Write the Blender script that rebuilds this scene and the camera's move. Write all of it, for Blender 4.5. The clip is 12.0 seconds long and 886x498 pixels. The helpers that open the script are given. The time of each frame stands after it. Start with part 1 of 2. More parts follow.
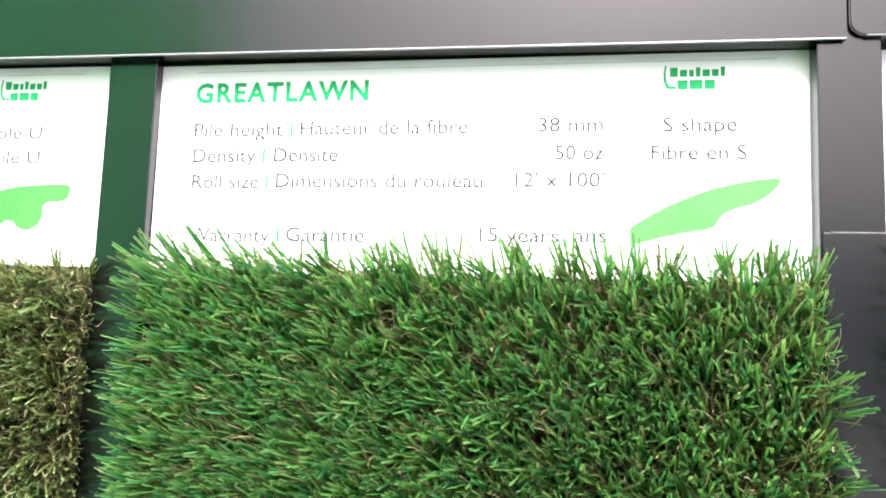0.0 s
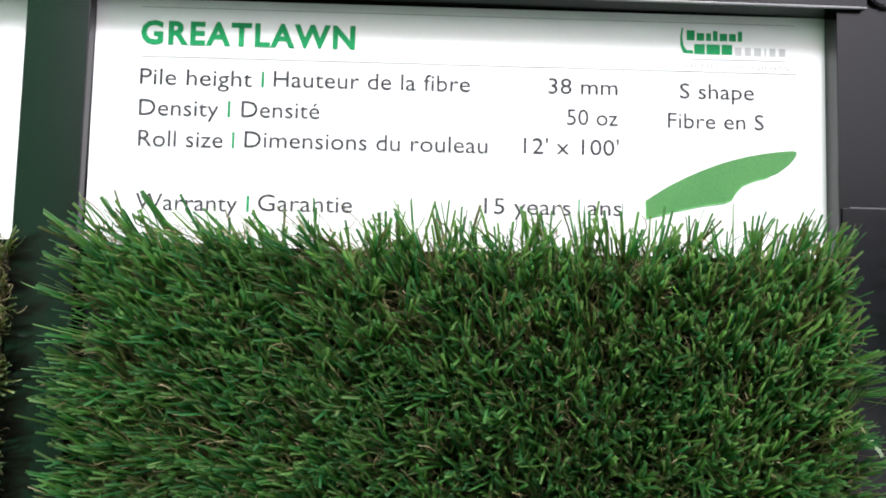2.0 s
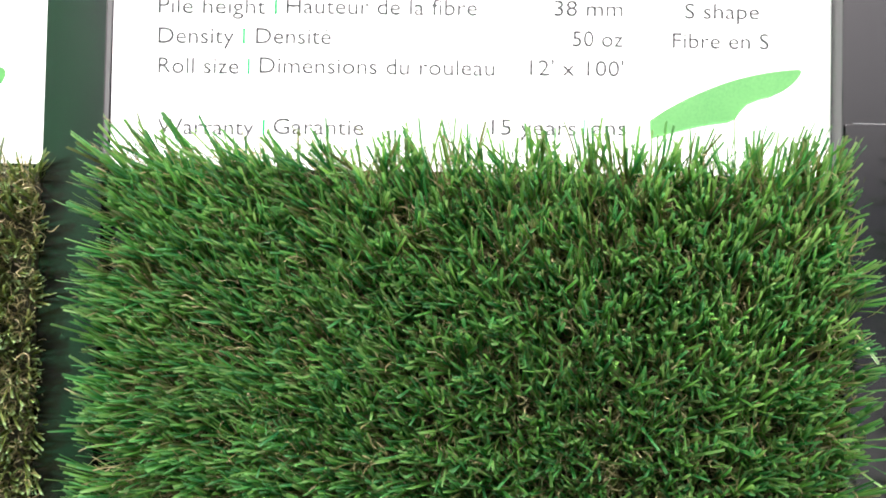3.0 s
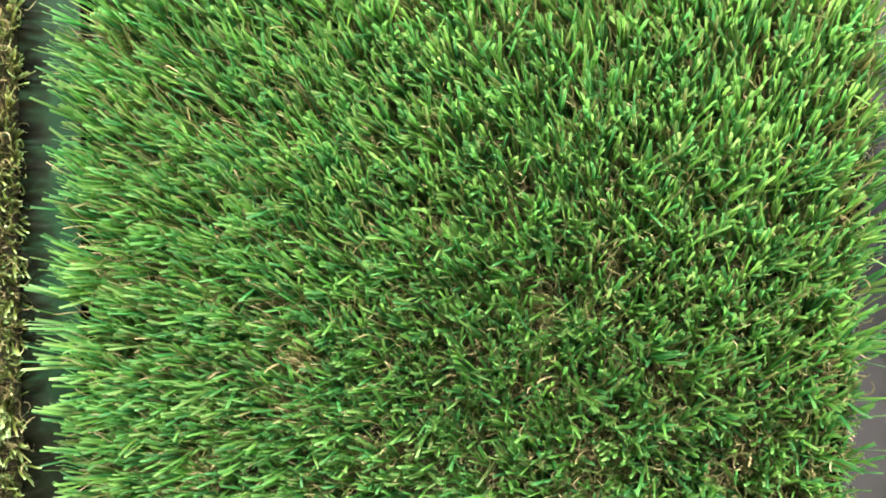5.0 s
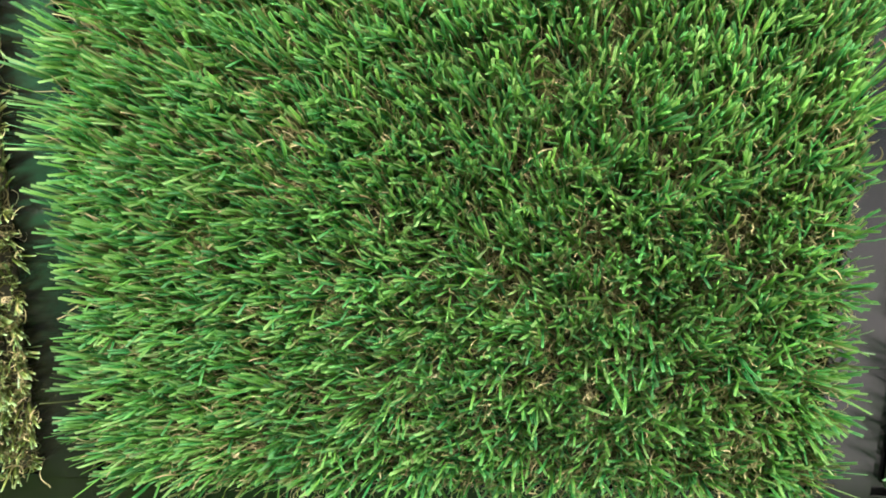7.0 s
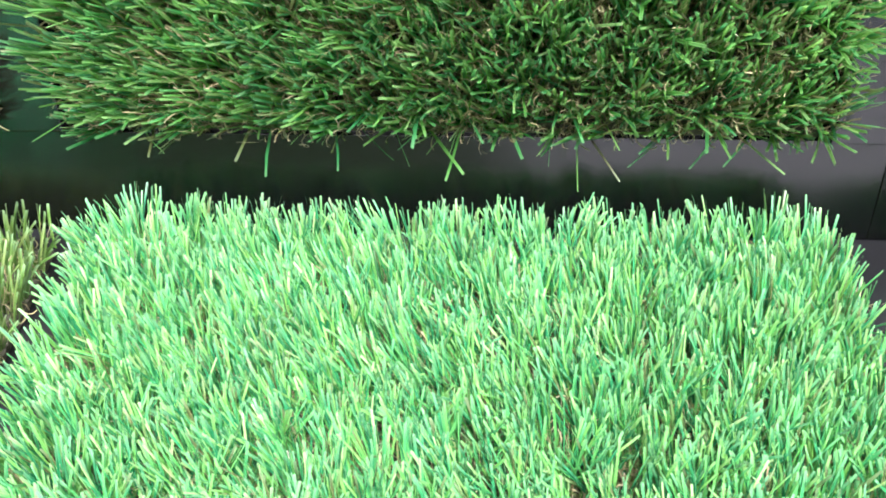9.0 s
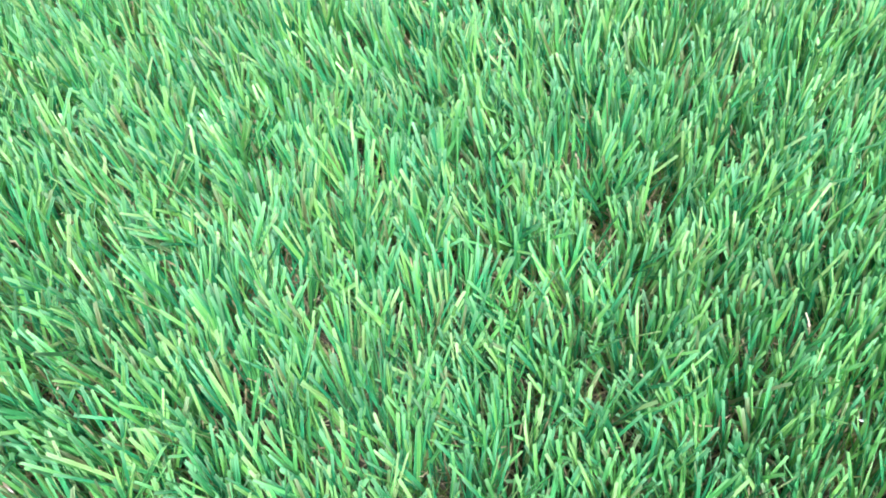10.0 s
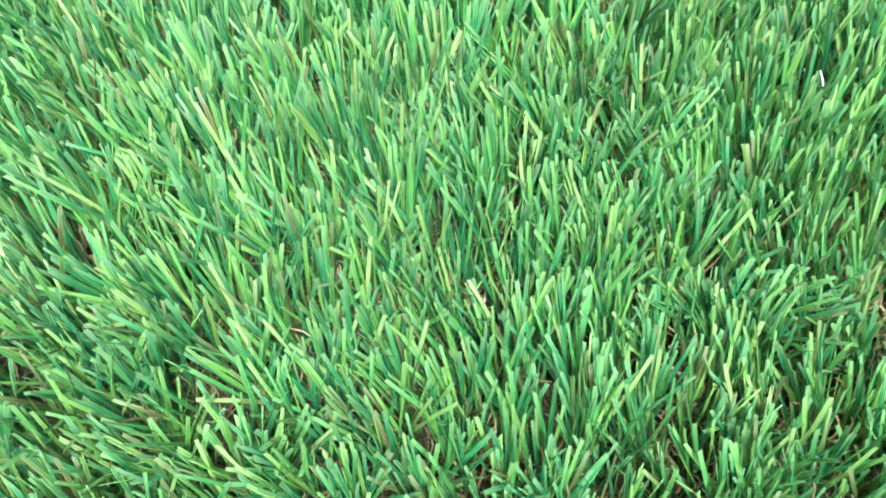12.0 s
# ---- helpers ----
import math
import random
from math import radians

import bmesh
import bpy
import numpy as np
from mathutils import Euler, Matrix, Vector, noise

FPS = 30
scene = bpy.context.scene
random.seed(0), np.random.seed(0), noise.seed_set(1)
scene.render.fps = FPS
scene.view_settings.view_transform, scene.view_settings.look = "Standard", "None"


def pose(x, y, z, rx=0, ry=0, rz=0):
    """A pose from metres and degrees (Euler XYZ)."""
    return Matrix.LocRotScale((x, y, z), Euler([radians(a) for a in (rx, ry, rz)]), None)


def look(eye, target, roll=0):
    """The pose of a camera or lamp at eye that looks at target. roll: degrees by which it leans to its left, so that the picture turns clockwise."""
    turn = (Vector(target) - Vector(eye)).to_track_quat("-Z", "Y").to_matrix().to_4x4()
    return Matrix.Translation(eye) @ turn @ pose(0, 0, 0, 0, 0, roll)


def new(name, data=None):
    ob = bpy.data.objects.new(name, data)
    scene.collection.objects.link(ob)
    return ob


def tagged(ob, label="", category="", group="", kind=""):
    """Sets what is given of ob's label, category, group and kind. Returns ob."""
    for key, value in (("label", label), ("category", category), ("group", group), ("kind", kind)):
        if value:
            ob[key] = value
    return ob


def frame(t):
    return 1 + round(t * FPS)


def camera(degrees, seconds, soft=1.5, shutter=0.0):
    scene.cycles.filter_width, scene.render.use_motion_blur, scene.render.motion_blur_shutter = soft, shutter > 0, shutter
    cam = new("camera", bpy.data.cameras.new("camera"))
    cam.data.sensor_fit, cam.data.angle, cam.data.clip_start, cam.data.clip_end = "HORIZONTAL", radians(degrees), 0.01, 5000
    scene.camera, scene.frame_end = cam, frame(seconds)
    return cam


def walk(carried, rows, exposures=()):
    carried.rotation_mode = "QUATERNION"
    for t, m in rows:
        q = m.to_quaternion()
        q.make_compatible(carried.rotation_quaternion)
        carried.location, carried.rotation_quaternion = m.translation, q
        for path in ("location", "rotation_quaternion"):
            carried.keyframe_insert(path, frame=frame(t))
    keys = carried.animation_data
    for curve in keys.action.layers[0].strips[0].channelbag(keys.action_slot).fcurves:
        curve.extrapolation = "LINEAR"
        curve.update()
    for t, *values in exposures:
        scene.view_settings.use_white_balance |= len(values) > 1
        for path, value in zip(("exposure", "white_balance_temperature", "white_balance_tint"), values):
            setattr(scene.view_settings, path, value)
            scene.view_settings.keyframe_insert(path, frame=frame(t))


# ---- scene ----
cam = camera(62.6, 12.0, soft=1.85)
PATH = [
    (0, (0.045, -0.322, 1.378), (-0.269, 1.642, 1.586), 2.1),
    (0.5, (0.01, -0.309, 1.393), (-0.086, 1.673, 1.644), 1.2),
    (1, (-0.004, -0.293, 1.392), (0.009, 1.689, 1.658), 0.4),
    (1.5, (-0.011, -0.284, 1.387), (0.078, 1.703, 1.595), 0.7),
    (2, (-0.013, -0.291, 1.38), (0.032, 1.703, 1.524), 1.5),
    (2.5, (-0.009, -0.299, 1.372), (0.004, 1.698, 1.467), 1.7),
    (3, (-0.006, -0.301, 1.361), (-0.028, 1.698, 1.407), 1.2),
    (3.2, (-0.003, -0.299, 1.358), (-0.042, 1.701, 1.372), 1.2),
    (4.8, (0.001, -0.29, 1.306), (-0.048, 1.707, 1.209), 1.6),
    (5, (0.003, -0.289, 1.302), (-0.058, 1.706, 1.172), 1.6),
    (5.5, (0.004, -0.288, 1.295), (-0.056, 1.699, 1.077), 1.8),
    (6, (0.003, -0.286, 1.284), (-0.059, 1.692, 0.994), 1.6),
    (6.5, (0.003, -0.283, 1.271), (-0.058, 1.685, 0.921), 1.6),
    (6.7, (0.002, -0.284, 1.266), (-0.048, 1.678, 0.882), 1.4),
    (8.3, (0.004, -0.295, 1.205), (-0.025, 1.629, 0.657), -0.4),
    (8.5, (0.003, -0.292, 1.197), (-0.018, 1.61, 0.581), -0.2),
    (9, (0.003, -0.284, 1.173), (-0.009, 1.534, 0.339), 0.6),
    (9.5, (0.002, -0.274, 1.149), (0.003, 1.431, 0.104), 1.0),
    (10, (-0.002, -0.261, 1.127), (0.064, 1.277, -0.15), 2.8),
    (10.5, (0.003, -0.265, 1.111), (0.038, 1.17, -0.282), 2.7),
    (11, (0.002, -0.273, 1.098), (0.045, 1.06, -0.392), 3.3),
    (11.5, (0.002, -0.279, 1.091), (0.038, 1.026, -0.424), 3.2),
    (12, (0.004, -0.286, 1.092), (0.029, 1.141, -0.309), 2.5),
]
EXPOSURES = [
    (0.0, 1.82, 6200, 13), (0.5, 0.62, 6200, 12), (1.0, 0.12, 6150, 13), (1.5, 0.1, 6100, 13), (2.0, 0.52, 6000, 13), (2.5, 0.98, 6050, 13),
    (3.2, 1.72, 6400, 12), (4.8, 2.45, 6800, 10), (5.5, 2.4, 6750, 9), (6.7, 2.12, 6650, 8), (8.3, 2.12, 6200, 11), (9.0, 2.08, 5850, 14),
    (9.5, 1.76, 5550, 15), (10.5, 1.5, 5700, 13), (11.5, 1.22, 6050, 10), (12.0, 1.42, 6100, 9),
]
walk(cam, [(t, look(eye, target, roll)) for t, eye, target, roll in PATH], EXPOSURES)

# ---- daylight: a bright, thinly veiled sky ----
SUN_FROM = Vector((0.10, -0.78, 1.0)).normalized()
world = bpy.data.worlds.new("sky")
scene.world = world
world.use_nodes = True
sky = world.node_tree.nodes.new("ShaderNodeTexSky")
sky.sky_type, sky.sun_disc = "NISHITA", False
sky.sun_elevation = math.asin(SUN_FROM.z)
sky.sun_rotation = math.atan2(SUN_FROM.x, SUN_FROM.y)
sky.air_density, sky.dust_density = 0.6, 9.0
back = world.node_tree.nodes["Background"]
back.inputs["Strength"].default_value = 0.12
world.node_tree.links.new(sky.outputs["Color"], back.inputs["Color"])
sun = new("sun", bpy.data.lights.new("sun", "SUN"))
sun.data.energy, sun.data.angle, sun.data.color = 2.6, radians(12), (1.0, 0.985, 0.97)
sun.matrix_world = look(SUN_FROM * 10, (0, 0, 0))


# ---- materials ----
def shader(name):
    m = bpy.data.materials.new(name)
    m.use_nodes = True
    tree = m.node_tree
    return m, tree, tree.nodes["Principled BSDF"]


def node(tree, kind, **values):
    n = tree.nodes.new(kind)
    for key, value in values.items():
        n.inputs[key].default_value = value
    return n


def surface(name, dark, light, rough, metal=0.0, scale=60.0, grain=900.0, bump=0.0, rough_spread=0.08, specular=0.5):
    """A plain surface whose colour and gloss drift at two scales, with fine relief."""
    m, tree, bsdf = shader(name)
    link = tree.links.new
    where = tree.nodes.new("ShaderNodeTexCoord")
    broad = node(tree, "ShaderNodeTexNoise", Scale=scale, Detail=4.0)
    fine = node(tree, "ShaderNodeTexNoise", Scale=grain, Detail=2.0)
    for n in (broad, fine):
        link(where.outputs["Object"], n.inputs["Vector"])
    both = tree.nodes.new("ShaderNodeMath")
    both.operation = "MULTIPLY_ADD"
    link(fine.outputs["Fac"], both.inputs[0])
    both.inputs[1].default_value = 0.5
    half = tree.nodes.new("ShaderNodeMath")
    half.operation = "MULTIPLY"
    half.inputs[1].default_value = 0.5
    link(broad.outputs["Fac"], half.inputs[0])
    link(half.outputs[0], both.inputs[2])
    ramp = tree.nodes.new("ShaderNodeValToRGB")
    ramp.color_ramp.elements[0].position, ramp.color_ramp.elements[1].position = 0.35, 0.65
    ramp.color_ramp.elements[0].color, ramp.color_ramp.elements[1].color = (*dark, 1), (*light, 1)
    link(both.outputs[0], ramp.inputs["Fac"])
    link(ramp.outputs["Color"], bsdf.inputs["Base Color"])
    gloss = tree.nodes.new("ShaderNodeMapRange")
    gloss.inputs["To Min"].default_value = rough - rough_spread
    gloss.inputs["To Max"].default_value = rough + rough_spread
    link(broad.outputs["Fac"], gloss.inputs["Value"])
    link(gloss.outputs["Result"], bsdf.inputs["Roughness"])
    bsdf.inputs["Metallic"].default_value = metal
    bsdf.inputs["Specular IOR Level"].default_value = specular
    if bump:
        relief = node(tree, "ShaderNodeBump", Strength=bump, Distance=0.0004)
        link(fine.outputs["Fac"], relief.inputs["Height"])
        link(relief.outputs["Normal"], bsdf.inputs["Normal"])
    return m


def fibre(name, colours, rough=0.34, translucent=0.35, specular=0.5, frayed_lit=0.5, ior=1.5, coat=0.0):
    """Extruded plastic yarn: each strand takes its own tone, thin enough to let some light through."""
    m, tree, bsdf = shader(name)
    link = tree.links.new
    own = tree.nodes.new("ShaderNodeNewGeometry")
    ramp = tree.nodes.new("ShaderNodeValToRGB")
    ramp.color_ramp.interpolation = "LINEAR"
    while len(ramp.color_ramp.elements) < len(colours):
        ramp.color_ramp.elements.new(0.5)
    for e, (place, colour) in zip(ramp.color_ramp.elements, colours):
        e.position, e.color = place, (*colour, 1)
    link(own.outputs["Random Per Island"], ramp.inputs["Fac"])
    where = tree.nodes.new("ShaderNodeTexCoord")
    patch = node(tree, "ShaderNodeTexNoise", Scale=38.0, Detail=3.0)
    link(where.outputs["Object"], patch.inputs["Vector"])
    tone = tree.nodes.new("ShaderNodeMapRange")
    tone.inputs["To Min"].default_value, tone.inputs["To Max"].default_value = 0.62, 1.34
    link(patch.outputs["Fac"], tone.inputs["Value"])
    mixed = tree.nodes.new("ShaderNodeHueSaturation")
    link(tone.outputs["Result"], mixed.inputs["Value"])
    # cut ends frayed and paler, with the light that tips catch painted in
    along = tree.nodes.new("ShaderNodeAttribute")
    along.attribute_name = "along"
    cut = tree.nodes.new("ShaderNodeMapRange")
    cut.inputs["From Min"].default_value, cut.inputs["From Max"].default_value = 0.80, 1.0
    cut.inputs["To Max"].default_value = frayed_lit
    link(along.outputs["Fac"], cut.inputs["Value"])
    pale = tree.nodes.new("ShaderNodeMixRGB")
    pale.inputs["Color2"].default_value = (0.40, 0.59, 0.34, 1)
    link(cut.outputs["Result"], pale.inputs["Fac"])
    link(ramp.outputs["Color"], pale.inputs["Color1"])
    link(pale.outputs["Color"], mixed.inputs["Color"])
    link(mixed.outputs["Color"], bsdf.inputs["Base Color"])
    sheen = tree.nodes.new("ShaderNodeMapRange")   # some strands are worn dull, some still shine
    sheen.inputs["To Min"].default_value, sheen.inputs["To Max"].default_value = rough * 0.55, rough * 1.6
    tumble = tree.nodes.new("ShaderNodeMath")
    tumble.operation = "MULTIPLY"
    tumble.inputs[1].default_value = 37.0
    part_of = tree.nodes.new("ShaderNodeMath")
    part_of.operation = "FRACT"
    link(own.outputs["Random Per Island"], tumble.inputs[0])
    link(tumble.outputs[0], part_of.inputs[0])
    link(part_of.outputs[0], sheen.inputs["Value"])
    link(sheen.outputs["Result"], bsdf.inputs["Roughness"])
    bsdf.inputs["Specular IOR Level"].default_value = specular
    bsdf.inputs["IOR"].default_value = ior
    bsdf.inputs["Coat Weight"].default_value, bsdf.inputs["Coat Roughness"].default_value = coat, 0.14
    thin = tree.nodes.new("ShaderNodeBsdfTranslucent")
    # light that passes through the plastic comes out yellower
    stained = tree.nodes.new("ShaderNodeMixRGB")
    stained.blend_type = "MULTIPLY"
    stained.inputs["Fac"].default_value, stained.inputs["Color2"].default_value = 1.0, (1.0, 1.0, 0.80, 1)
    link(mixed.outputs["Color"], stained.inputs["Color1"])
    link(stained.outputs["Color"], thin.inputs["Color"])
    mix = node(tree, "ShaderNodeMixShader", Fac=translucent)
    link(bsdf.outputs["BSDF"], mix.inputs[1])
    link(thin.outputs["BSDF"], mix.inputs[2])
    link(mix.outputs["Shader"], tree.nodes["Material Output"].inputs["Surface"])
    return m


CHARCOAL = surface("charcoal_powder_coat", (0.0012, 0.0013, 0.0015), (0.0022, 0.0023, 0.0026), 0.21, scale=14, grain=1600, bump=0.012, rough_spread=0.04, specular=0.75)
# charcoal coat lightened for the sky light that the deck sends back
DECK = surface("deck_lit_charcoal", (0.004, 0.004, 0.0045), (0.006, 0.006, 0.007), 0.30, scale=14, grain=1600, bump=0.02)
# pale strip colour for the light caught by sheet edges
EDGE = surface("edge_glint_coat", (0.20, 0.20, 0.21), (0.30, 0.30, 0.30), 0.45, metal=0.3, scale=40)
CARD = surface("laminated_white_card", (0.79, 0.79, 0.80), (0.82, 0.82, 0.82), 0.32, scale=9, grain=500, rough_spread=0.04)
INK = surface("dark_grey_ink", (0.046, 0.046, 0.050), (0.058, 0.058, 0.062), 0.6, specular=0.15)
PALE_INK = surface("pale_grey_ink", (0.44, 0.44, 0.45), (0.50, 0.50, 0.51), 0.4)
GREEN_INK = surface("green_ink", (0.012, 0.240, 0.078), (0.016, 0.275, 0.092), 0.6, specular=0.15)
SHAPE_INK = surface("leaf_green_ink", (0.050, 0.190, 0.048), (0.072, 0.235, 0.062), 0.45, scale=45)
SHAPE_EDGE = surface("light_green_ink", (0.10, 0.38, 0.10), (0.14, 0.44, 0.13), 0.4)
# too dark for tan latex: shade between the tufts is put into it
BACKING = surface("shaded_latex_backing", (0.030, 0.032, 0.018), (0.060, 0.054, 0.030), 0.9, scale=200, grain=1500, bump=0.6)
CONCRETE = surface("worn_concrete", (0.22, 0.22, 0.22), (0.31, 0.305, 0.30), 0.85, scale=1.7, grain=40, bump=0.5)
GREEN_YARN = fibre("green_yarn", [
    (0.0, (0.130, 0.140, 0.050)), (0.07, (0.100, 0.125, 0.045)), (0.10, (0.028, 0.165, 0.054)), (0.30, (0.052, 0.240, 0.066)), (0.55, (0.096, 0.280, 0.056)),
    (0.83, (0.145, 0.310, 0.062)), (1.0, (0.215, 0.36, 0.13))], rough=0.23, translucent=0.56, specular=0.7, frayed_lit=0.20, coat=0.25)
# lighter and bluer yarn: the deck's stronger light and sheen are in the colour
LIT_YARN = fibre("lit_green_yarn", [
    (0.0, (0.150, 0.170, 0.065)), (0.04, (0.120, 0.160, 0.060)), (0.06, (0.026, 0.200, 0.080)), (0.35, (0.054, 0.285, 0.104)), (0.65, (0.110, 0.370, 0.094)),
    (0.9, (0.195, 0.445, 0.095)), (1.0, (0.38, 0.54, 0.22))], rough=0.18, translucent=0.20, specular=1.0, frayed_lit=0.34, ior=1.62, coat=0.8)
OLIVE_YARN = fibre("olive_yarn", [
    (0.0, (0.060, 0.100, 0.024)), (0.4, (0.115, 0.165, 0.038)), (0.7, (0.165, 0.215, 0.050)), (1.0, (0.26, 0.26, 0.09))], rough=0.32)
FIELD_YARN = fibre("field_yarn", [
    (0.0, (0.085, 0.175, 0.036)), (0.5, (0.145, 0.265, 0.058)), (1.0, (0.25, 0.33, 0.11))], rough=0.3)
DEEP_YARN = fibre("deep_green_yarn", [
    (0.0, (0.018, 0.09, 0.030)), (0.6, (0.032, 0.145, 0.046)), (1.0, (0.075, 0.21, 0.058))], rough=0.3)
THATCH = fibre("thatch_yarn", [
    (0.0, (0.08, 0.13, 0.030)), (0.30, (0.12, 0.15, 0.040)), (0.45, (0.23, 0.195, 0.095)), (0.80, (0.36, 0.30, 0.165)), (1.0, (0.48, 0.41, 0.25))],
    rough=0.4, frayed_lit=0.0)
PALE_WALL = surface("pale_plaster", (0.70, 0.71, 0.73), (0.80, 0.81, 0.82), 0.8, scale=0.9, grain=50, bump=0.2)
LAWN = surface("added_lawn", (0.016, 0.034, 0.010), (0.030, 0.054, 0.016), 0.9, scale=6, grain=220, bump=0.6, specular=0.1)
GREEN_WALL = surface("green_fabric", (0.090, 0.620, 0.300), (0.120, 0.680, 0.340), 0.8, scale=0.8, grain=60, bump=0.2)
# the added screen lets sun through, so that its reflection glows green
cloth = GREEN_WALL.node_tree
lit = node(cloth, "ShaderNodeBsdfTranslucent", Color=(0.34, 0.74, 0.48, 1))
weave = node(cloth, "ShaderNodeMixShader", Fac=0.85)
cloth.links.new(cloth.nodes["Principled BSDF"].outputs["BSDF"], weave.inputs[1])
cloth.links.new(lit.outputs["BSDF"], weave.inputs[2])
cloth.links.new(weave.outputs["Shader"], cloth.nodes["Material Output"].inputs["Surface"])


# ---- builders ----
def part(name, bm, material, parent=None, label="", smooth=False):
    me = bpy.data.meshes.new(name)
    bm.to_mesh(me)
    bm.free()
    me.materials.append(material)
    if smooth:
        me.polygons.foreach_set("use_smooth", [True] * len(me.polygons))
    ob = new(name, me)
    ob.parent = parent
    return tagged(ob, label) if label else ob


def box(x0, x1, y0, y1, z0, z1, bevel=0.0008):
    """A sheet-metal slab with softened edges."""
    bm = bmesh.new()
    bmesh.ops.create_cube(bm, size=1, matrix=Matrix.Translation(((x0 + x1) / 2, (y0 + y1) / 2, (z0 + z1) / 2))
                          @ Matrix.Diagonal((x1 - x0, y1 - y0, z1 - z0, 1)))
    if bevel:
        bmesh.ops.bevel(bm, geom=bm.edges[:], offset=bevel, segments=2, affect="EDGES", profile=0.5)
    return bm


def plate(outline, y_front, y_back):
    """A flat shape in the x-z plane, with thickness along y."""
    bm = bmesh.new()
    face = bm.faces.new([bm.verts.new((x, y_front, z)) for x, z in outline])
    made = bmesh.ops.extrude_face_region(bm, geom=[face])
    bmesh.ops.translate(bm, verts=[v for v in made["geom"] if isinstance(v, bmesh.types.BMVert)], vec=(0, y_back - y_front, 0))
    bmesh.ops.recalc_face_normals(bm, faces=bm.faces[:])
    return bm


def lettering(words, x0, x1, base, cap, material, parent, bold=0.0, name="printed_text", y=-0.0002):
    """Words in the built-in font, fitted between x0 and x1 with capitals of the given height."""
    def shaped(text):
        curve = bpy.data.curves.new("words", "FONT")
        curve.body, curve.offset, curve.resolution_u = text, bold, 3
        curve.space_character = 1 + 4.5 * bold
        temp = new("words", curve)
        me = bpy.data.meshes.new_from_object(temp.evaluated_get(bpy.context.evaluated_depsgraph_get()))
        bpy.data.objects.remove(temp)
        bpy.data.curves.remove(curve)
        return me
    gauge = shaped("H")
    tall = max(v.co.y for v in gauge.vertices) - min(v.co.y for v in gauge.vertices)
    low = min(v.co.y for v in gauge.vertices)
    bpy.data.meshes.remove(gauge)
    me = shaped(words)
    left, right = min(v.co.x for v in me.vertices), max(v.co.x for v in me.vertices)
    for v in me.vertices:
        v.co = (x0 + (v.co.x - left) / (right - left) * (x1 - x0), y, base + (v.co.y - low) / tall * cap)
    me.name = name
    me.materials.clear()
    me.materials.append(material)
    ob = new(name, me)
    ob.parent = parent
    return ob


def ribbons(name, lines, widths, across, fold, material, parent, tip=0.8, slant=None, curved=False):
    """Many thin folded strips along the given lines (count, steps, 3), as one mesh."""
    count, steps, _ = lines.shape
    along = np.gradient(lines, axis=1)
    along /= np.linalg.norm(along, axis=2, keepdims=True) + 1e-12
    side = np.cross(along, across[:, None, :])
    side /= np.linalg.norm(side, axis=2, keepdims=True) + 1e-12
    out = np.cross(side, along)
    taper = np.interp(np.linspace(0, 1, steps), [0, 0.3, 0.8, 1], [0.8, 1.0, 0.97, tip])
    half = widths[:, None, None] * taper[None, :, None] * 0.5
    left, right = lines - side * half, lines + side * half
    mid = lines + out * half * fold
    if slant is not None:
        left[:, -1] += along[:, -1] * slant[:, None]
        right[:, -1] -= along[:, -1] * slant[:, None]
    rows = (left, mid, right) if fold else (left, right)
    if curved:   # an S-shaped section, with a ridge and a groove
        rows = (left, lines - side * half * 0.4 + out * half * fold, lines + side * half * 0.4 - out * half * fold, right)
    k = len(rows)
    verts = np.stack(rows, axis=2).reshape(-1, 3)
    start = (np.arange(count)[:, None, None] * steps + np.arange(steps - 1)[None, :, None]) * k + np.arange(k - 1)[None, None, :]
    quads = np.stack((start, start + 1, start + k + 1, start + k), axis=-1).reshape(-1, 4)
    me = bpy.data.meshes.new(name)
    me.vertices.add(len(verts))
    me.vertices.foreach_set("co", verts.astype(np.float32).ravel())
    me.loops.add(quads.size)
    me.loops.foreach_set("vertex_index", quads.astype(np.int32).ravel())
    me.polygons.add(len(quads))
    me.polygons.foreach_set("loop_start", np.arange(0, quads.size, 4, dtype=np.int32))
    me.polygons.foreach_set("use_smooth", np.zeros(len(quads), dtype=bool))
    me.update(calc_edges=True)
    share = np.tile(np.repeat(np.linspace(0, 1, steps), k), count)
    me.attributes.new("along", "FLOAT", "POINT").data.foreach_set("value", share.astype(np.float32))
    me.materials.append(material)
    ob = new(name, me)
    ob.parent = parent
    return tagged(ob, kind="stuff")


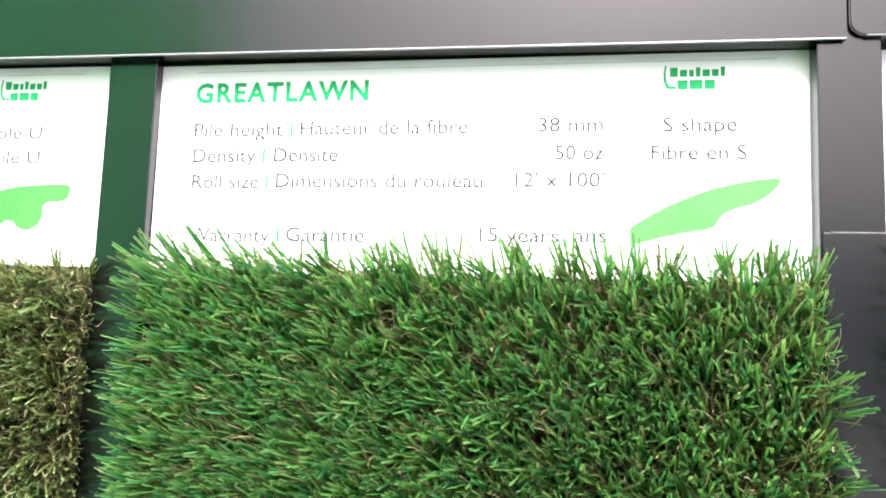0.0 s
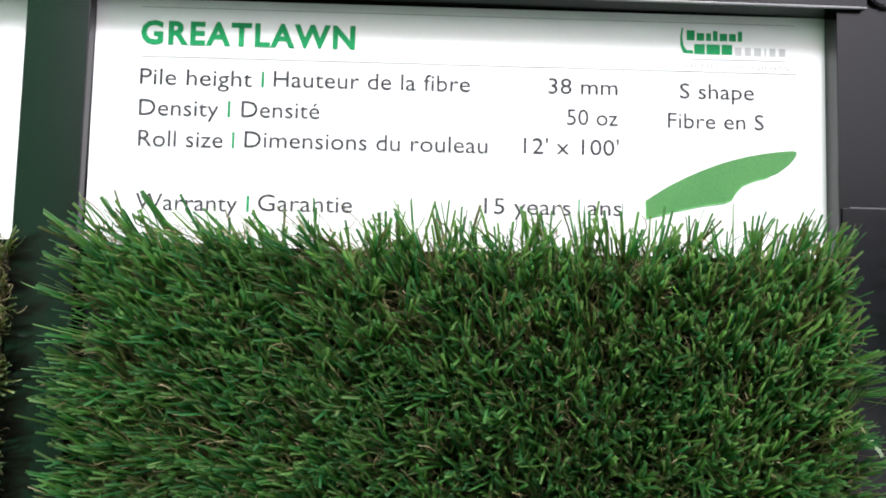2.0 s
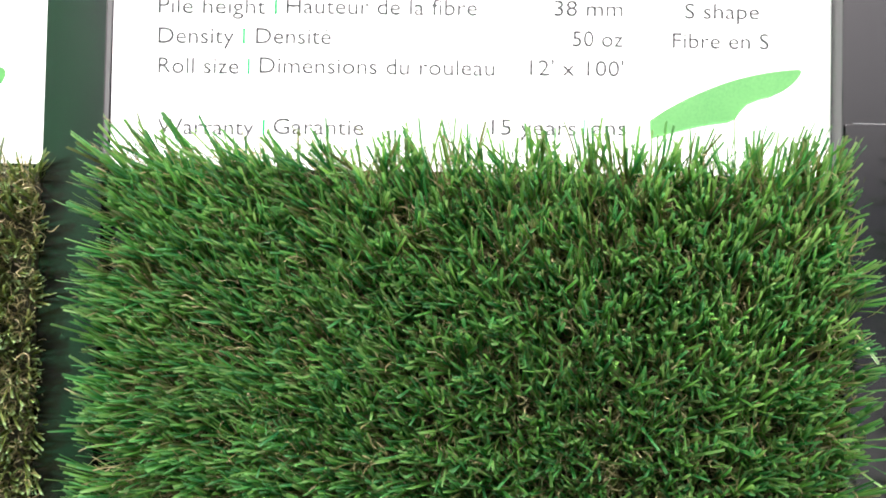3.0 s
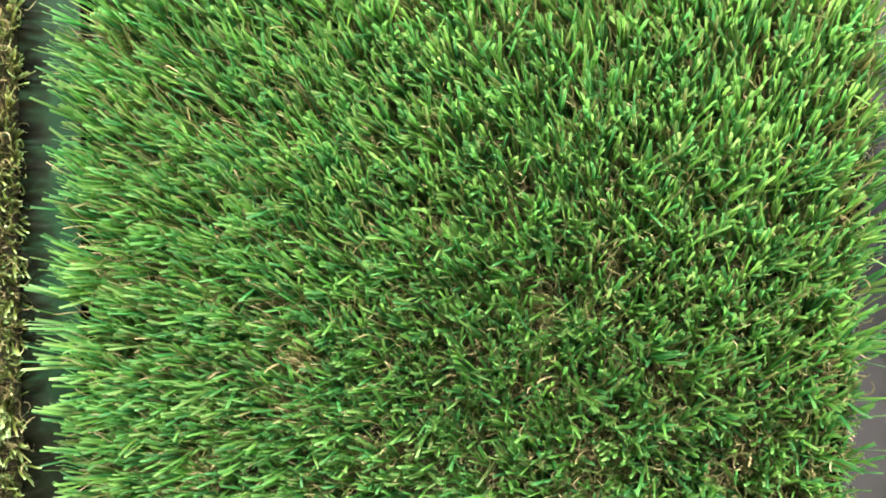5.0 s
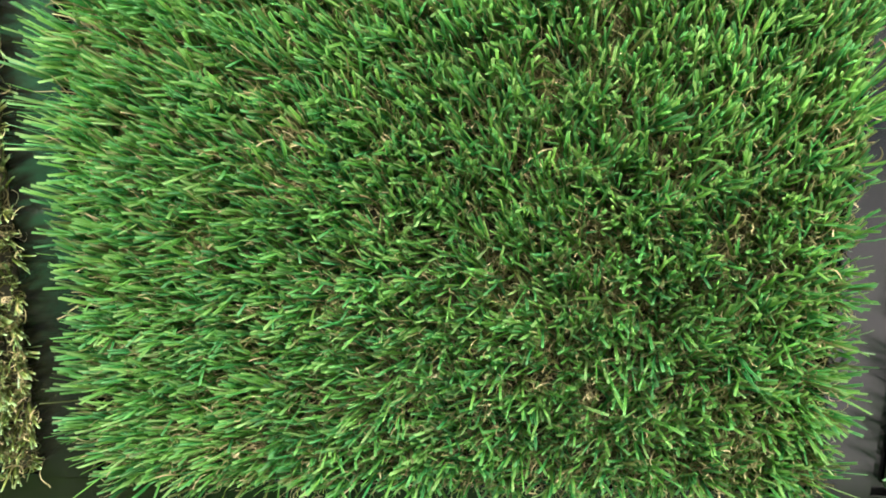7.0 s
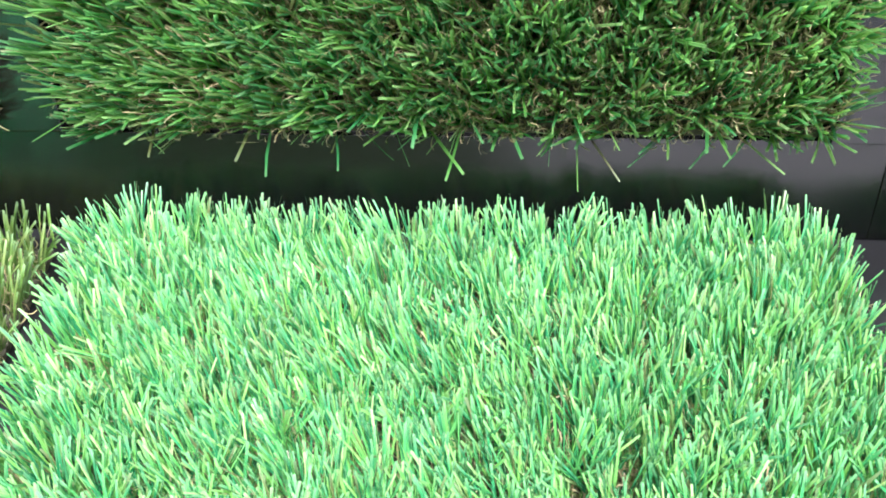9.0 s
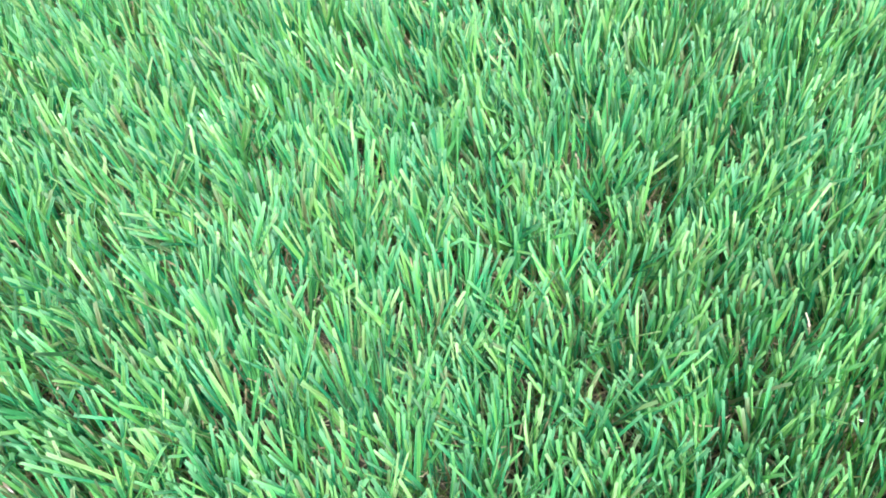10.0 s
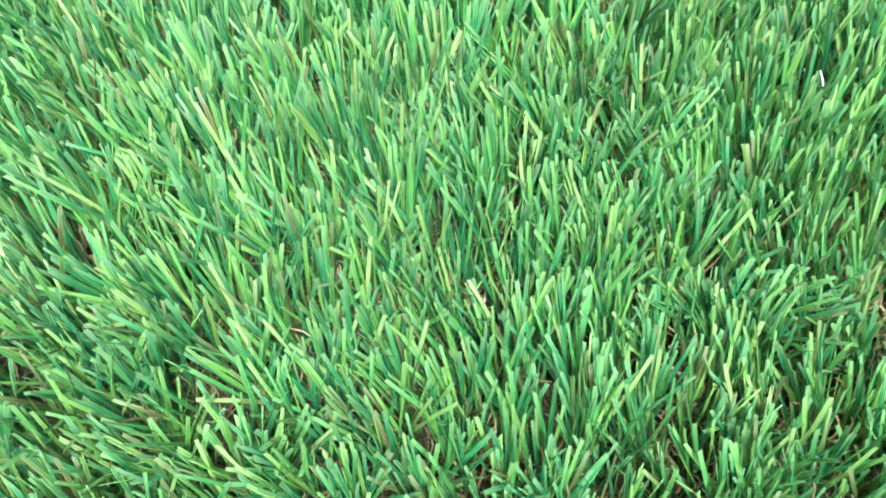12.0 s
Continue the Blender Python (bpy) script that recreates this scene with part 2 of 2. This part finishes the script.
def turf_sample(width, length, pose_m, yarn, seed, label, pile=0.038, gauge=0.0070, stitch=0.0050, per=8, lean=(-0.2, 0.2),
                thick=(0.0009, 0.0014), thatch=5, thatch_high=0.017, splay=0.38, strays=0, stray_way=(0, -1), loose=0.16, curved=False, fan=0.0, droop=1.3, fold=0.4, bare=0):
    """A rectangle of tufted artificial grass: backing, cut yarn in tufts and curled thatch. Local x runs across, y up the sample, z out of it."""
    rng = np.random.default_rng(seed)
    thing = tagged(new("turf_sample"), label, "artificial grass", "turf samples")
    thing.matrix_world = pose_m
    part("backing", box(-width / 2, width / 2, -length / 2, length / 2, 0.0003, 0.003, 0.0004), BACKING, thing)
    us = np.linspace(-width / 2 + 0.002, width / 2 - 0.002, round(width / gauge))
    vs = np.linspace(-length / 2 + 0.002, length / 2 - 0.002, round(length / stitch))
    u, v = (a.ravel() for a in np.meshgrid(us, vs))
    u = u + rng.normal(0, 0.0016, u.size)
    v = v + rng.normal(0, 0.0016, v.size)
    u, v = np.clip(u, -width / 2 + 0.001, width / 2 - 0.001), np.clip(v, -length / 2 + 0.001, length / 2 - 0.001)

    # here and there the pile parts and the thatch lies open
    spots = rng.uniform((-0.44 * width, -0.44 * length), (0.44 * width, 0.44 * length), (bare, 2))
    worn = rng.uniform(0.0035, 0.0065, bare)
    if bare:
        near = np.hypot(u[:, None] - spots[None, :, 0], (v[:, None] - spots[None, :, 1]) * 0.8) < worn[None, :]
        keep = ~near.any(axis=1) | (rng.random(u.size) < 0.25)
        u, v = u[keep], v[keep]

    def drift(k):
        """A smooth wander over the sample, about -1 to 1."""
        total = np.zeros(u.size)
        for wave in (22.0, 37.0, 70.0, 130.0):
            a, b = rng.uniform(0, 6.28, 2)
            total += np.sin(wave * 2.0 * (u * math.cos(a) + v * math.sin(a)) + b)
        return total / 3.0 * k
    tu = lean[0] + fan * u / width + drift(0.10) + rng.normal(0, loose, u.size)
    tv = lean[1] + drift(0.10) + rng.normal(0, loose, u.size)
    # unsupported tufts fall outwards along the cut edges
    edge_u = np.clip((np.abs(u) - (width / 2 - 0.012)) / 0.012, 0, 1) * np.sign(u)
    edge_v = np.clip((np.abs(v) - (length / 2 - 0.012)) / 0.012, 0, 1) * np.sign(v)
    tu += edge_u * splay * rng.uniform(0.0, 1.0, u.size)
    tv += np.maximum(edge_v, 0.3 * edge_v) * splay * 0.8 * rng.uniform(0.0, 1.0, u.size)
    short = rng.uniform(0.86, 1.0, u.size) * (1 - 0.25 * np.maximum(np.maximum(edge_u, 0), np.maximum(-edge_v, 0)))
    n = u.size * per
    bu, bv = np.repeat(u, per) + rng.normal(0, 0.0010, n), np.repeat(v, per) + rng.normal(0, 0.0011, n)
    du, dv = np.repeat(tu, per) + rng.normal(0, 0.14, n), np.repeat(tv, per) + rng.normal(0, 0.14, n)
    wild = rng.random(n) < 0.07
    du[wild] += rng.normal(0, 0.42, wild.sum())
    dv[wild] += rng.normal(0, 0.42, wild.sum())
    size = pile * np.repeat(short, per) * rng.uniform(0.84, 1.02, n)
    size[rng.random(n) < 0.06] *= 0.72
    if strays:
        bu = np.concatenate((bu, rng.uniform(-width / 2, width / 2, strays)))
        bv = np.concatenate((bv, np.full(strays, stray_way[1] * length / 2 - stray_way[1] * 0.004)))
        du = np.concatenate((du, rng.normal(-0.2, 0.7, strays)))
        dv = np.concatenate((dv, stray_way[1] * rng.uniform(0.3, 1.0, strays)))
        size = np.concatenate((size, pile * rng.uniform(0.55, 0.85, strays)))
        n += strays
    base = np.stack((bu, bv, np.full(n, 0.0025)), axis=1)

    def way(a, b):
        d = np.stack((a, b, np.ones(n)), axis=1)
        return d / np.linalg.norm(d, axis=1, keepdims=True)
    first, last = way(du * (2 - droop), dv * (2 - droop)), way(du * droop + rng.normal(0, 0.13, n), dv * droop + rng.normal(0, 0.13, n))
    s = np.linspace(0, 1, 4 if curved else 5)[None, :, None]
    p1 = base + first * size[:, None] * 0.5
    p2 = p1 + last * size[:, None] * 0.5
    lines = base[:, None] * (1 - s) ** 2 + p1[:, None] * 2 * s * (1 - s) + p2[:, None] * s ** 2
    lines[:, :, 2] = np.maximum(lines[:, :, 2], 0.0015)
    turn = rng.uniform(0, 6.28, n)
    across = np.stack((np.cos(turn), np.sin(turn), rng.normal(0, 0.1, n)), axis=1)
    ribbons("grass", lines, rng.uniform(*thick, n), across, fold, yarn, thing, 0.86, rng.normal(0, 0.0003, n), curved)
    # curled thatch between the tufts
    su = np.concatenate((np.repeat(u, thatch), np.repeat(spots[:, 0], 60)))
    sv = np.concatenate((np.repeat(v, thatch), np.repeat(spots[:, 1], 60)))
    m = su.size
    su, sv = su + rng.normal(0, 0.003, m), sv + rng.normal(0, 0.003, m)
    su, sv = np.clip(su, -width / 2 - 0.0005, width / 2 + 0.0005), np.clip(sv, -length / 2 - 0.0005, length / 2 + 0.0005)
    s = np.linspace(0, 1, 12)[None, :]
    high = rng.uniform(0.35, 1.0, m)[:, None] * thatch_high
    wind, at, wide = rng.uniform(4, 11, m)[:, None], rng.uniform(0, 6.28, m)[:, None], rng.uniform(0.0008, 0.0026, m)[:, None]
    go = rng.normal(0, 0.004, (m, 2))
    curls = np.stack((su[:, None] + wide * np.cos(at + wind * s) + go[:, :1] * s + lean[0] * high * s,
                      sv[:, None] + wide * np.sin(at + wind * s) + go[:, 1:] * s + lean[1] * high * s,
                      0.0025 + high * s + wide * 0.8 * np.sin(at * 2 + wind * 1.3 * s)), axis=2)
    curls[:, :, 2] = np.maximum(curls[:, :, 2], 0.001)
    ribbons("thatch", curls, rng.uniform(0.0003, 0.0006, m), rng.normal(0, 1, (m, 3)), 0.0, THATCH, thing, 0.9)
    return thing


# ---- ground ----
bm = bmesh.new()
bmesh.ops.create_grid(bm, x_segments=8, y_segments=8, size=600)
tagged(part("ground", bm, CONCRETE), "pale worn concrete ground under the display stand", "ground", kind="structure")
# lawn added out of view, so rail and left posts reflect something dark
tagged(part("lawn", box(-30.0, 0.40, -30.0, -0.45, 0.0, 0.02, 0.004), LAWN), "unseen dark lawn, added to darken reflections in the stand", "lawn", kind="structure")

# unseen green screen, sun-lit from behind, added to tint reflections on the stand
tagged(part("added_screen_west", box(-12.0, -2.1, -4.010, -4.0, 0.02, 5.2, 0.003), GREEN_WALL), "unseen tall green screen, added to tint reflections on the stand", "wall", kind="structure")

# pale wall added out of view as a reflector for the right post
tagged(part("reflector_wall_east", box(0.9, 16.0, -12.2, -12.0, 0.0, 3.0, 0.01), PALE_WALL), "unseen pale wall, added to brighten reflections in the posts", "wall", kind="structure")

# ---- the display stand ----
PITCH = 0.327            # from bay to bay
POST_IN, POST_OUT = 0.1494, 0.1745
SLOPE = radians(25)      # of the lower deck below level
DECK_Z = 1.051           # where the deck meets the upright back
WIDE = 1.5 * PITCH + 0.012

stand = tagged(new("display_stand"), "charcoal powder-coated metal display stand with upright back and sloping deck", "display stand")
part("back_panel", box(-WIDE, WIDE, 0.0015, 0.02, 1.02, 1.64), CHARCOAL, stand)
for i in (-2, -1, 1, 2):
    lo, hi = (abs(i) - 1) * PITCH + POST_IN, (abs(i) - 1) * PITCH + POST_OUT
    x0, x1 = (lo, hi) if i > 0 else (-hi, -lo)
    proud = -0.0050 if i < 0 else -0.0090
    post = part("post", box(x0, x1, proud, 0.0012, 1.0936, 1.508, 0.0005), CHARCOAL, stand)
    if i == 1:
        part("cover_strip", box(x0 + 0.0010, x1 + 0.0004, -0.0101, -0.0092, 1.0940, 1.4208, 0.0003), CHARCOAL, post)
        # painted glint on the cover strip's top edge
        part("edge_glint", box(x0 + 0.0040, x1, -0.0103, -0.0092, 1.4209, 1.4212, 0), EDGE, post)


def header(x0, x1, z0, lip, round_left=False):
    """A folded fascia; a pale strip paints the glint along its foot."""
    r = 0.006 if round_left else 0.0006
    corner = [(x0 + r - r * math.cos(a), z0 + r - r * math.sin(a)) for a in (radians(d) for d in (0, 18, 36, 54, 72, 90))]
    bm = plate(corner + [(x1, z0), (x1, 1.63), (x0, 1.63)], -0.0115, 0.0012)
    bmesh.ops.bevel(bm, geom=[e for e in bm.edges if abs(e.verts[0].co.y - e.verts[1].co.y) < 1e-6 and e.verts[0].co.y < -0.009],
                    offset=0.0006, segments=2, affect="EDGES")
    panel = part("header_panel", bm, CHARCOAL, stand)
    part("edge_glint", box(x0 + r + 0.0004, x1 - 0.0004, -0.0118, -0.0106, z0 - lip, z0 + 0.0003, 0.0002), EDGE, panel)
    return panel


header(-WIDE, 0.1606, 1.5016, 0.0006)
header(0.1615, WIDE, 1.5026, 0.0003, round_left=True)
for x0, x1 in ((-WIDE, 0.17885), (0.17910, WIDE)):   # two lengths of folded sheet with an open joint
    part("bottom_rail", box(x0, x1, -0.0022, 0.0012, 1.0505, 1.0932, 0.0003), CHARCOAL, stand)

# deck space: x across, y up the slope, z out of it
deck = Matrix.Translation((0, 0, DECK_Z)) @ Matrix.Rotation(SLOPE, 4, "X")
tray = part("deck", box(-WIDE, WIDE, -0.345, 0.0, -0.014, 0.0), DECK, stand)
tray.matrix_local = deck
lip = part("front_lip", box(-WIDE, WIDE, -0.352, -0.3455, -0.045, 0.010), CHARCOAL, stand)
lip.matrix_local = deck
for side in (-1, 1):
    x0, x1 = sorted((side * (WIDE + 0.0005), side * (WIDE + 0.014)))
    bm = bmesh.new()
    ring = [(0.02, 0.0), (-0.33, 0.0), (-0.33, 0.90), (-0.002, 1.055), (-0.002, 1.64), (0.02, 1.64)]
    face = bm.faces.new([bm.verts.new((x0, y, z)) for y, z in ring])
    made = bmesh.ops.extrude_face_region(bm, geom=[face])
    bmesh.ops.translate(bm, verts=[v for v in made["geom"] if isinstance(v, bmesh.types.BMVert)], vec=(x1 - x0, 0, 0))
    bmesh.ops.recalc_face_normals(bm, faces=bm.faces[:])
    part("side_panel", bm, CHARCOAL, stand)
part("front_panel", box(-WIDE, WIDE, -0.30, -0.288, 0.0, 0.895), CHARCOAL, stand)
part("rear_panel", box(-WIDE, WIDE, 0.003, 0.02, 0.0, 1.019), CHARCOAL, stand)


# ---- sign cards ----
TOP = 1.500


def sign_card(centre, label, tilt=0.0):
    """A printed card slid in behind the posts; tilt lifts its far end, in degrees."""
    card = tagged(new("sign_card"), label, "sign", "sign cards")
    card.matrix_world = pose(centre, 0, TOP, 0, -tilt, 0)
    part("card", box(-0.1494, 0.1504, 0.0, 0.0013, -0.100, 0.0005, 0.0002), CARD, card)
    return card


def rule(x0, x1, z0, z1, material, parent, name="printed_rule"):
    return part(name, box(min(x0, x1), max(x0, x1), -0.0002, -0.00005, min(z0, z1), max(z0, z1), 0), material, parent)


def emblem(parent, x, z):
    """The maker's mark as plain shapes: a curved stroke, two bold green words, a thin grey one and a small spaced line."""
    def blocks(x0, widths, gap, base, tall, low, material):
        for k, w in enumerate(widths):
            rule(x0, x0 + w, base, base + (tall if k in low else tall * 0.74), material, parent, "mark_block")
            x0 += w + gap
    stroke = [(0.0004, -0.0052), (0.0010, -0.0052), (0.0005, -0.0090), (0.0010, -0.0128), (0.0024, -0.0146), (0.0050, -0.0146),
              (0.0050, -0.0160), (0.0010, -0.0158), (-0.0003, -0.0125), (-0.0003, -0.0085)]
    part("mark_stroke", plate([(x + a, z + b) for a, b in stroke], -0.0002, -0.00005), GREEN_INK, parent)
    blocks(x + 0.0024, (0.0033, 0.0031, 0.0020, 0.0019, 0.0031, 0.0028, 0.0018), 0.00085, z - 0.0104, 0.0042, (0, 3, 6), GREEN_INK)
    blocks(x + 0.0055, (0.0044, 0.0056, 0.0044), 0.0007, z - 0.0161, 0.0056, (), GREEN_INK)
    blocks(x + 0.0225, (0.0026, 0.0024, 0.0028, 0.0006, 0.0024, 0.0026), 0.0015, z - 0.0164, 0.0034, (0, 1, 2, 3, 4, 5), PALE_INK)
    rule(x, x + 0.0445, z - 0.0183, z - 0.0181, PALE_INK, parent)
    lettering("ARTIFICIAL GRASS", x, x + 0.0450, z - 0.0222, 0.0020, PALE_INK, parent)


def fibre_profile(outline, parent):
    """The printed picture of the yarn's cross-section, with its lighter rim."""
    cx, cz = sum(p[0] for p in outline) / len(outline), sum(p[1] for p in outline) / len(outline)
    shape = part("fibre_picture", plate(outline, -0.0002, -0.00005), SHAPE_INK, parent, "printed green picture of a fibre section")
    rim = bmesh.new()
    outer = [rim.verts.new((x, -0.00028, z)) for x, z in outline]
    inner = [rim.verts.new((x + (cx - x) * 0.012, -0.00028, z + 0.0005 * (1 if z < cz else -1))) for x, z in outline]
    for k in range(len(outline) // 2, len(outline)):
        j = (k + 1) % len(outline)
        rim.faces.new((outer[k], outer[j], inner[j], inner[k]))
    part("printed_rim", rim, SHAPE_EDGE, shape)


def smooth_outline(points, rounds=2):
    """Cuts the corners of an outline, so that it runs in curves."""
    for _ in range(rounds):
        cut = []
        for (ax, az), (bx, bz) in zip(points, points[1:] + points[:1]):
            cut += [(ax * 0.78 + bx * 0.22, az * 0.78 + bz * 0.22), (ax * 0.22 + bx * 0.78, az * 0.22 + bz * 0.78)]
        points = cut
    return points


main_card = sign_card(0.0, "white printed specification card for artificial grass, upright in the stand", 0.31)
lettering("GREATLAWN", -0.1310, -0.0445, -0.0185, 0.0099, GREEN_INK, main_card, bold=0.037, name="title")
ROWS = [("Pile height", -0.1305, -0.0855, -0.0351, "Hauteur de la fibre", -0.0769, 0.0027, -0.0347, -0.0813, "38 mm", 0.0347, 0.0631, -0.0344),
        ("Density", -0.1303, -0.0985, -0.0477, "Densit\u00e9", -0.0894, -0.0580, -0.0475, -0.0944, "50 oz", 0.0424, 0.0633, -0.0471),
        ("Roll size", -0.1300, -0.0963, -0.0603, "Dimensions du rouleau", -0.0877, 0.0102, -0.0598, -0.0922, "12' x 100'", 0.0249, 0.0637, -0.0594),
        ("Warranty", -0.1298, -0.0895, -0.0859, "Garantie", -0.0814, -0.0437, -0.0853, -0.0854, "15 years", 0.0093, 0.0443, -0.0843)]
for first, a0, a1, base, second, b0, b1, base_b, bar, value, c0, c1, base_c in ROWS:
    lettering(first, a0, a1, base, 0.0066, INK, main_card)
    lettering(second, b0, b1, base_b, 0.0066, INK, main_card)
    rule(bar - 0.0005, bar + 0.0005, base, base + 0.0065, GREEN_INK, main_card, "printed_bar")
    lettering(value, c0, c1, base_c, 0.0064, INK, main_card)
lettering("ans", 0.0510, 0.0650, -0.0840, 0.0064, INK, main_card)
rule(0.0473, 0.0479, -0.0842, -0.0775, GREEN_INK, main_card, "printed_bar")
lettering("S shape", 0.0888, 0.1195, -0.0349, 0.0063, INK, main_card)
lettering("Fibre en S", 0.0838, 0.1235, -0.0473, 0.0063, INK, main_card)
rule(-0.1310, 0.1367, -0.0032, -0.0029, PALE_INK, main_card)
rule(-0.1307, 0.1376, -0.0236, -0.0233, PALE_INK, main_card)
rule(0.0653, 0.0656, -0.0960, -0.0234, PALE_INK, main_card)
emblem(main_card, 0.0893, 0.0)
fibre_profile(smooth_outline([
    (0.0746, -0.0776), (0.0748, -0.0774), (0.0832, -0.0718), (0.0937, -0.0663), (0.1070, -0.0609), (0.1192, -0.0577), (0.1292, -0.0561), (0.1373, -0.0554),
    (0.1363, -0.0585), (0.1333, -0.0618), (0.1288, -0.0652), (0.1243, -0.0669), (0.1199, -0.0678), (0.1154, -0.0698), (0.1120, -0.0731), (0.1092, -0.0777),
    (0.0982, -0.0792), (0.0879, -0.0815), (0.0803, -0.0837), (0.0752, -0.0851), (0.0748, -0.0851)], 1), main_card)

left_card = sign_card(-PITCH, "white printed specification card showing a triple ridged fibre")
emblem(left_card, 0.0893, -0.0005)
lettering("ple U", 0.0905, 0.1147, -0.0364, 0.0063, INK, left_card)
lettering("ple U", 0.0905, 0.1147, -0.0491, 0.0063, INK, left_card)
rule(-0.1325, 0.1360, -0.0035, -0.0032, PALE_INK, left_card)
rule(-0.1322, 0.1362, -0.0243, -0.0240, PALE_INK, left_card)
fibre_profile(smooth_outline([(0.072, -0.077), (0.084, -0.0660), (0.0957, -0.0624), (0.1045, -0.0607), (0.1144, -0.0600), (0.1244, -0.0594), (0.1323, -0.0596),
                              (0.1336, -0.0625), (0.1317, -0.0671), (0.1276, -0.0682), (0.1211, -0.0682), (0.1188, -0.0706), (0.1192, -0.0758), (0.1169, -0.0804),
                              (0.1115, -0.0831), (0.1054, -0.0813), (0.1036, -0.0780), (0.0978, -0.0781), (0.0940, -0.0832), (0.0800, -0.0845)], 2), left_card)
right_card = sign_card(PITCH, "white printed specification card beside a metal post")

# ---- turf samples ----
def upright(x, z):
    """Against the upright back: x across, y up, z towards the room."""
    return Matrix.Translation((x, 0.001, z)) @ Matrix.Rotation(math.pi / 2, 4, "X")


turf_sample(0.286, 0.302, upright(0.0088, 1.2456), GREEN_YARN, 3, "dense two-tone green artificial turf with tan thatch, fixed upright",
            per=10, loose=0.18, lean=(-0.28, 0.38), droop=1.15, splay=0.50, fold=0.2, bare=34, curved=True, thatch=10, thatch_high=0.028, thick=(0.0009, 0.0014), strays=14, fan=0.06)
turf_sample(0.290, 0.302, upright(-PITCH + 0.0055, 1.247), OLIVE_YARN, 4, "olive artificial turf with much curled tan thatch, fixed upright",
            pile=0.028, lean=(0.42, 0.15), per=7, thatch=6, thatch_high=0.022, thick=(0.0008, 0.0012), splay=0.45)
turf_sample(0.288, 0.306, upright(PITCH + 0.003, 1.2495), DEEP_YARN, 5, "deep green artificial turf fixed upright beside a post",
            lean=(-0.15, 0.15), per=4, thatch=1)
turf_sample(0.288, 0.306, deck @ Matrix.Translation((0.0120, -0.1738, 0)), LIT_YARN, 6, "two-tone green artificial turf on the sloping deck, coloured brighter for its light",
            per=13, loose=0.22, lean=(-0.18, 0.42), pile=0.034, curved=True, thatch=8, thatch_high=0.017, thick=(0.0007, 0.00105), splay=0.20,
            droop=1.3, fold=0.15, bare=30)
turf_sample(0.285, 0.305, deck @ Matrix.Translation((-0.3005, -0.168, 0)), FIELD_YARN, 7, "yellowish green artificial turf lying on the sloping deck",
            lean=(0.15, 0.15), pile=0.031, per=5, thatch=3)
turf_sample(0.285, 0.306, deck @ Matrix.Translation((0.338, -0.1665, 0)), DEEP_YARN, 8, "deep green artificial turf lying on the sloping deck",
            lean=(-0.15, 0.15), pile=0.033, per=4, thatch=1)
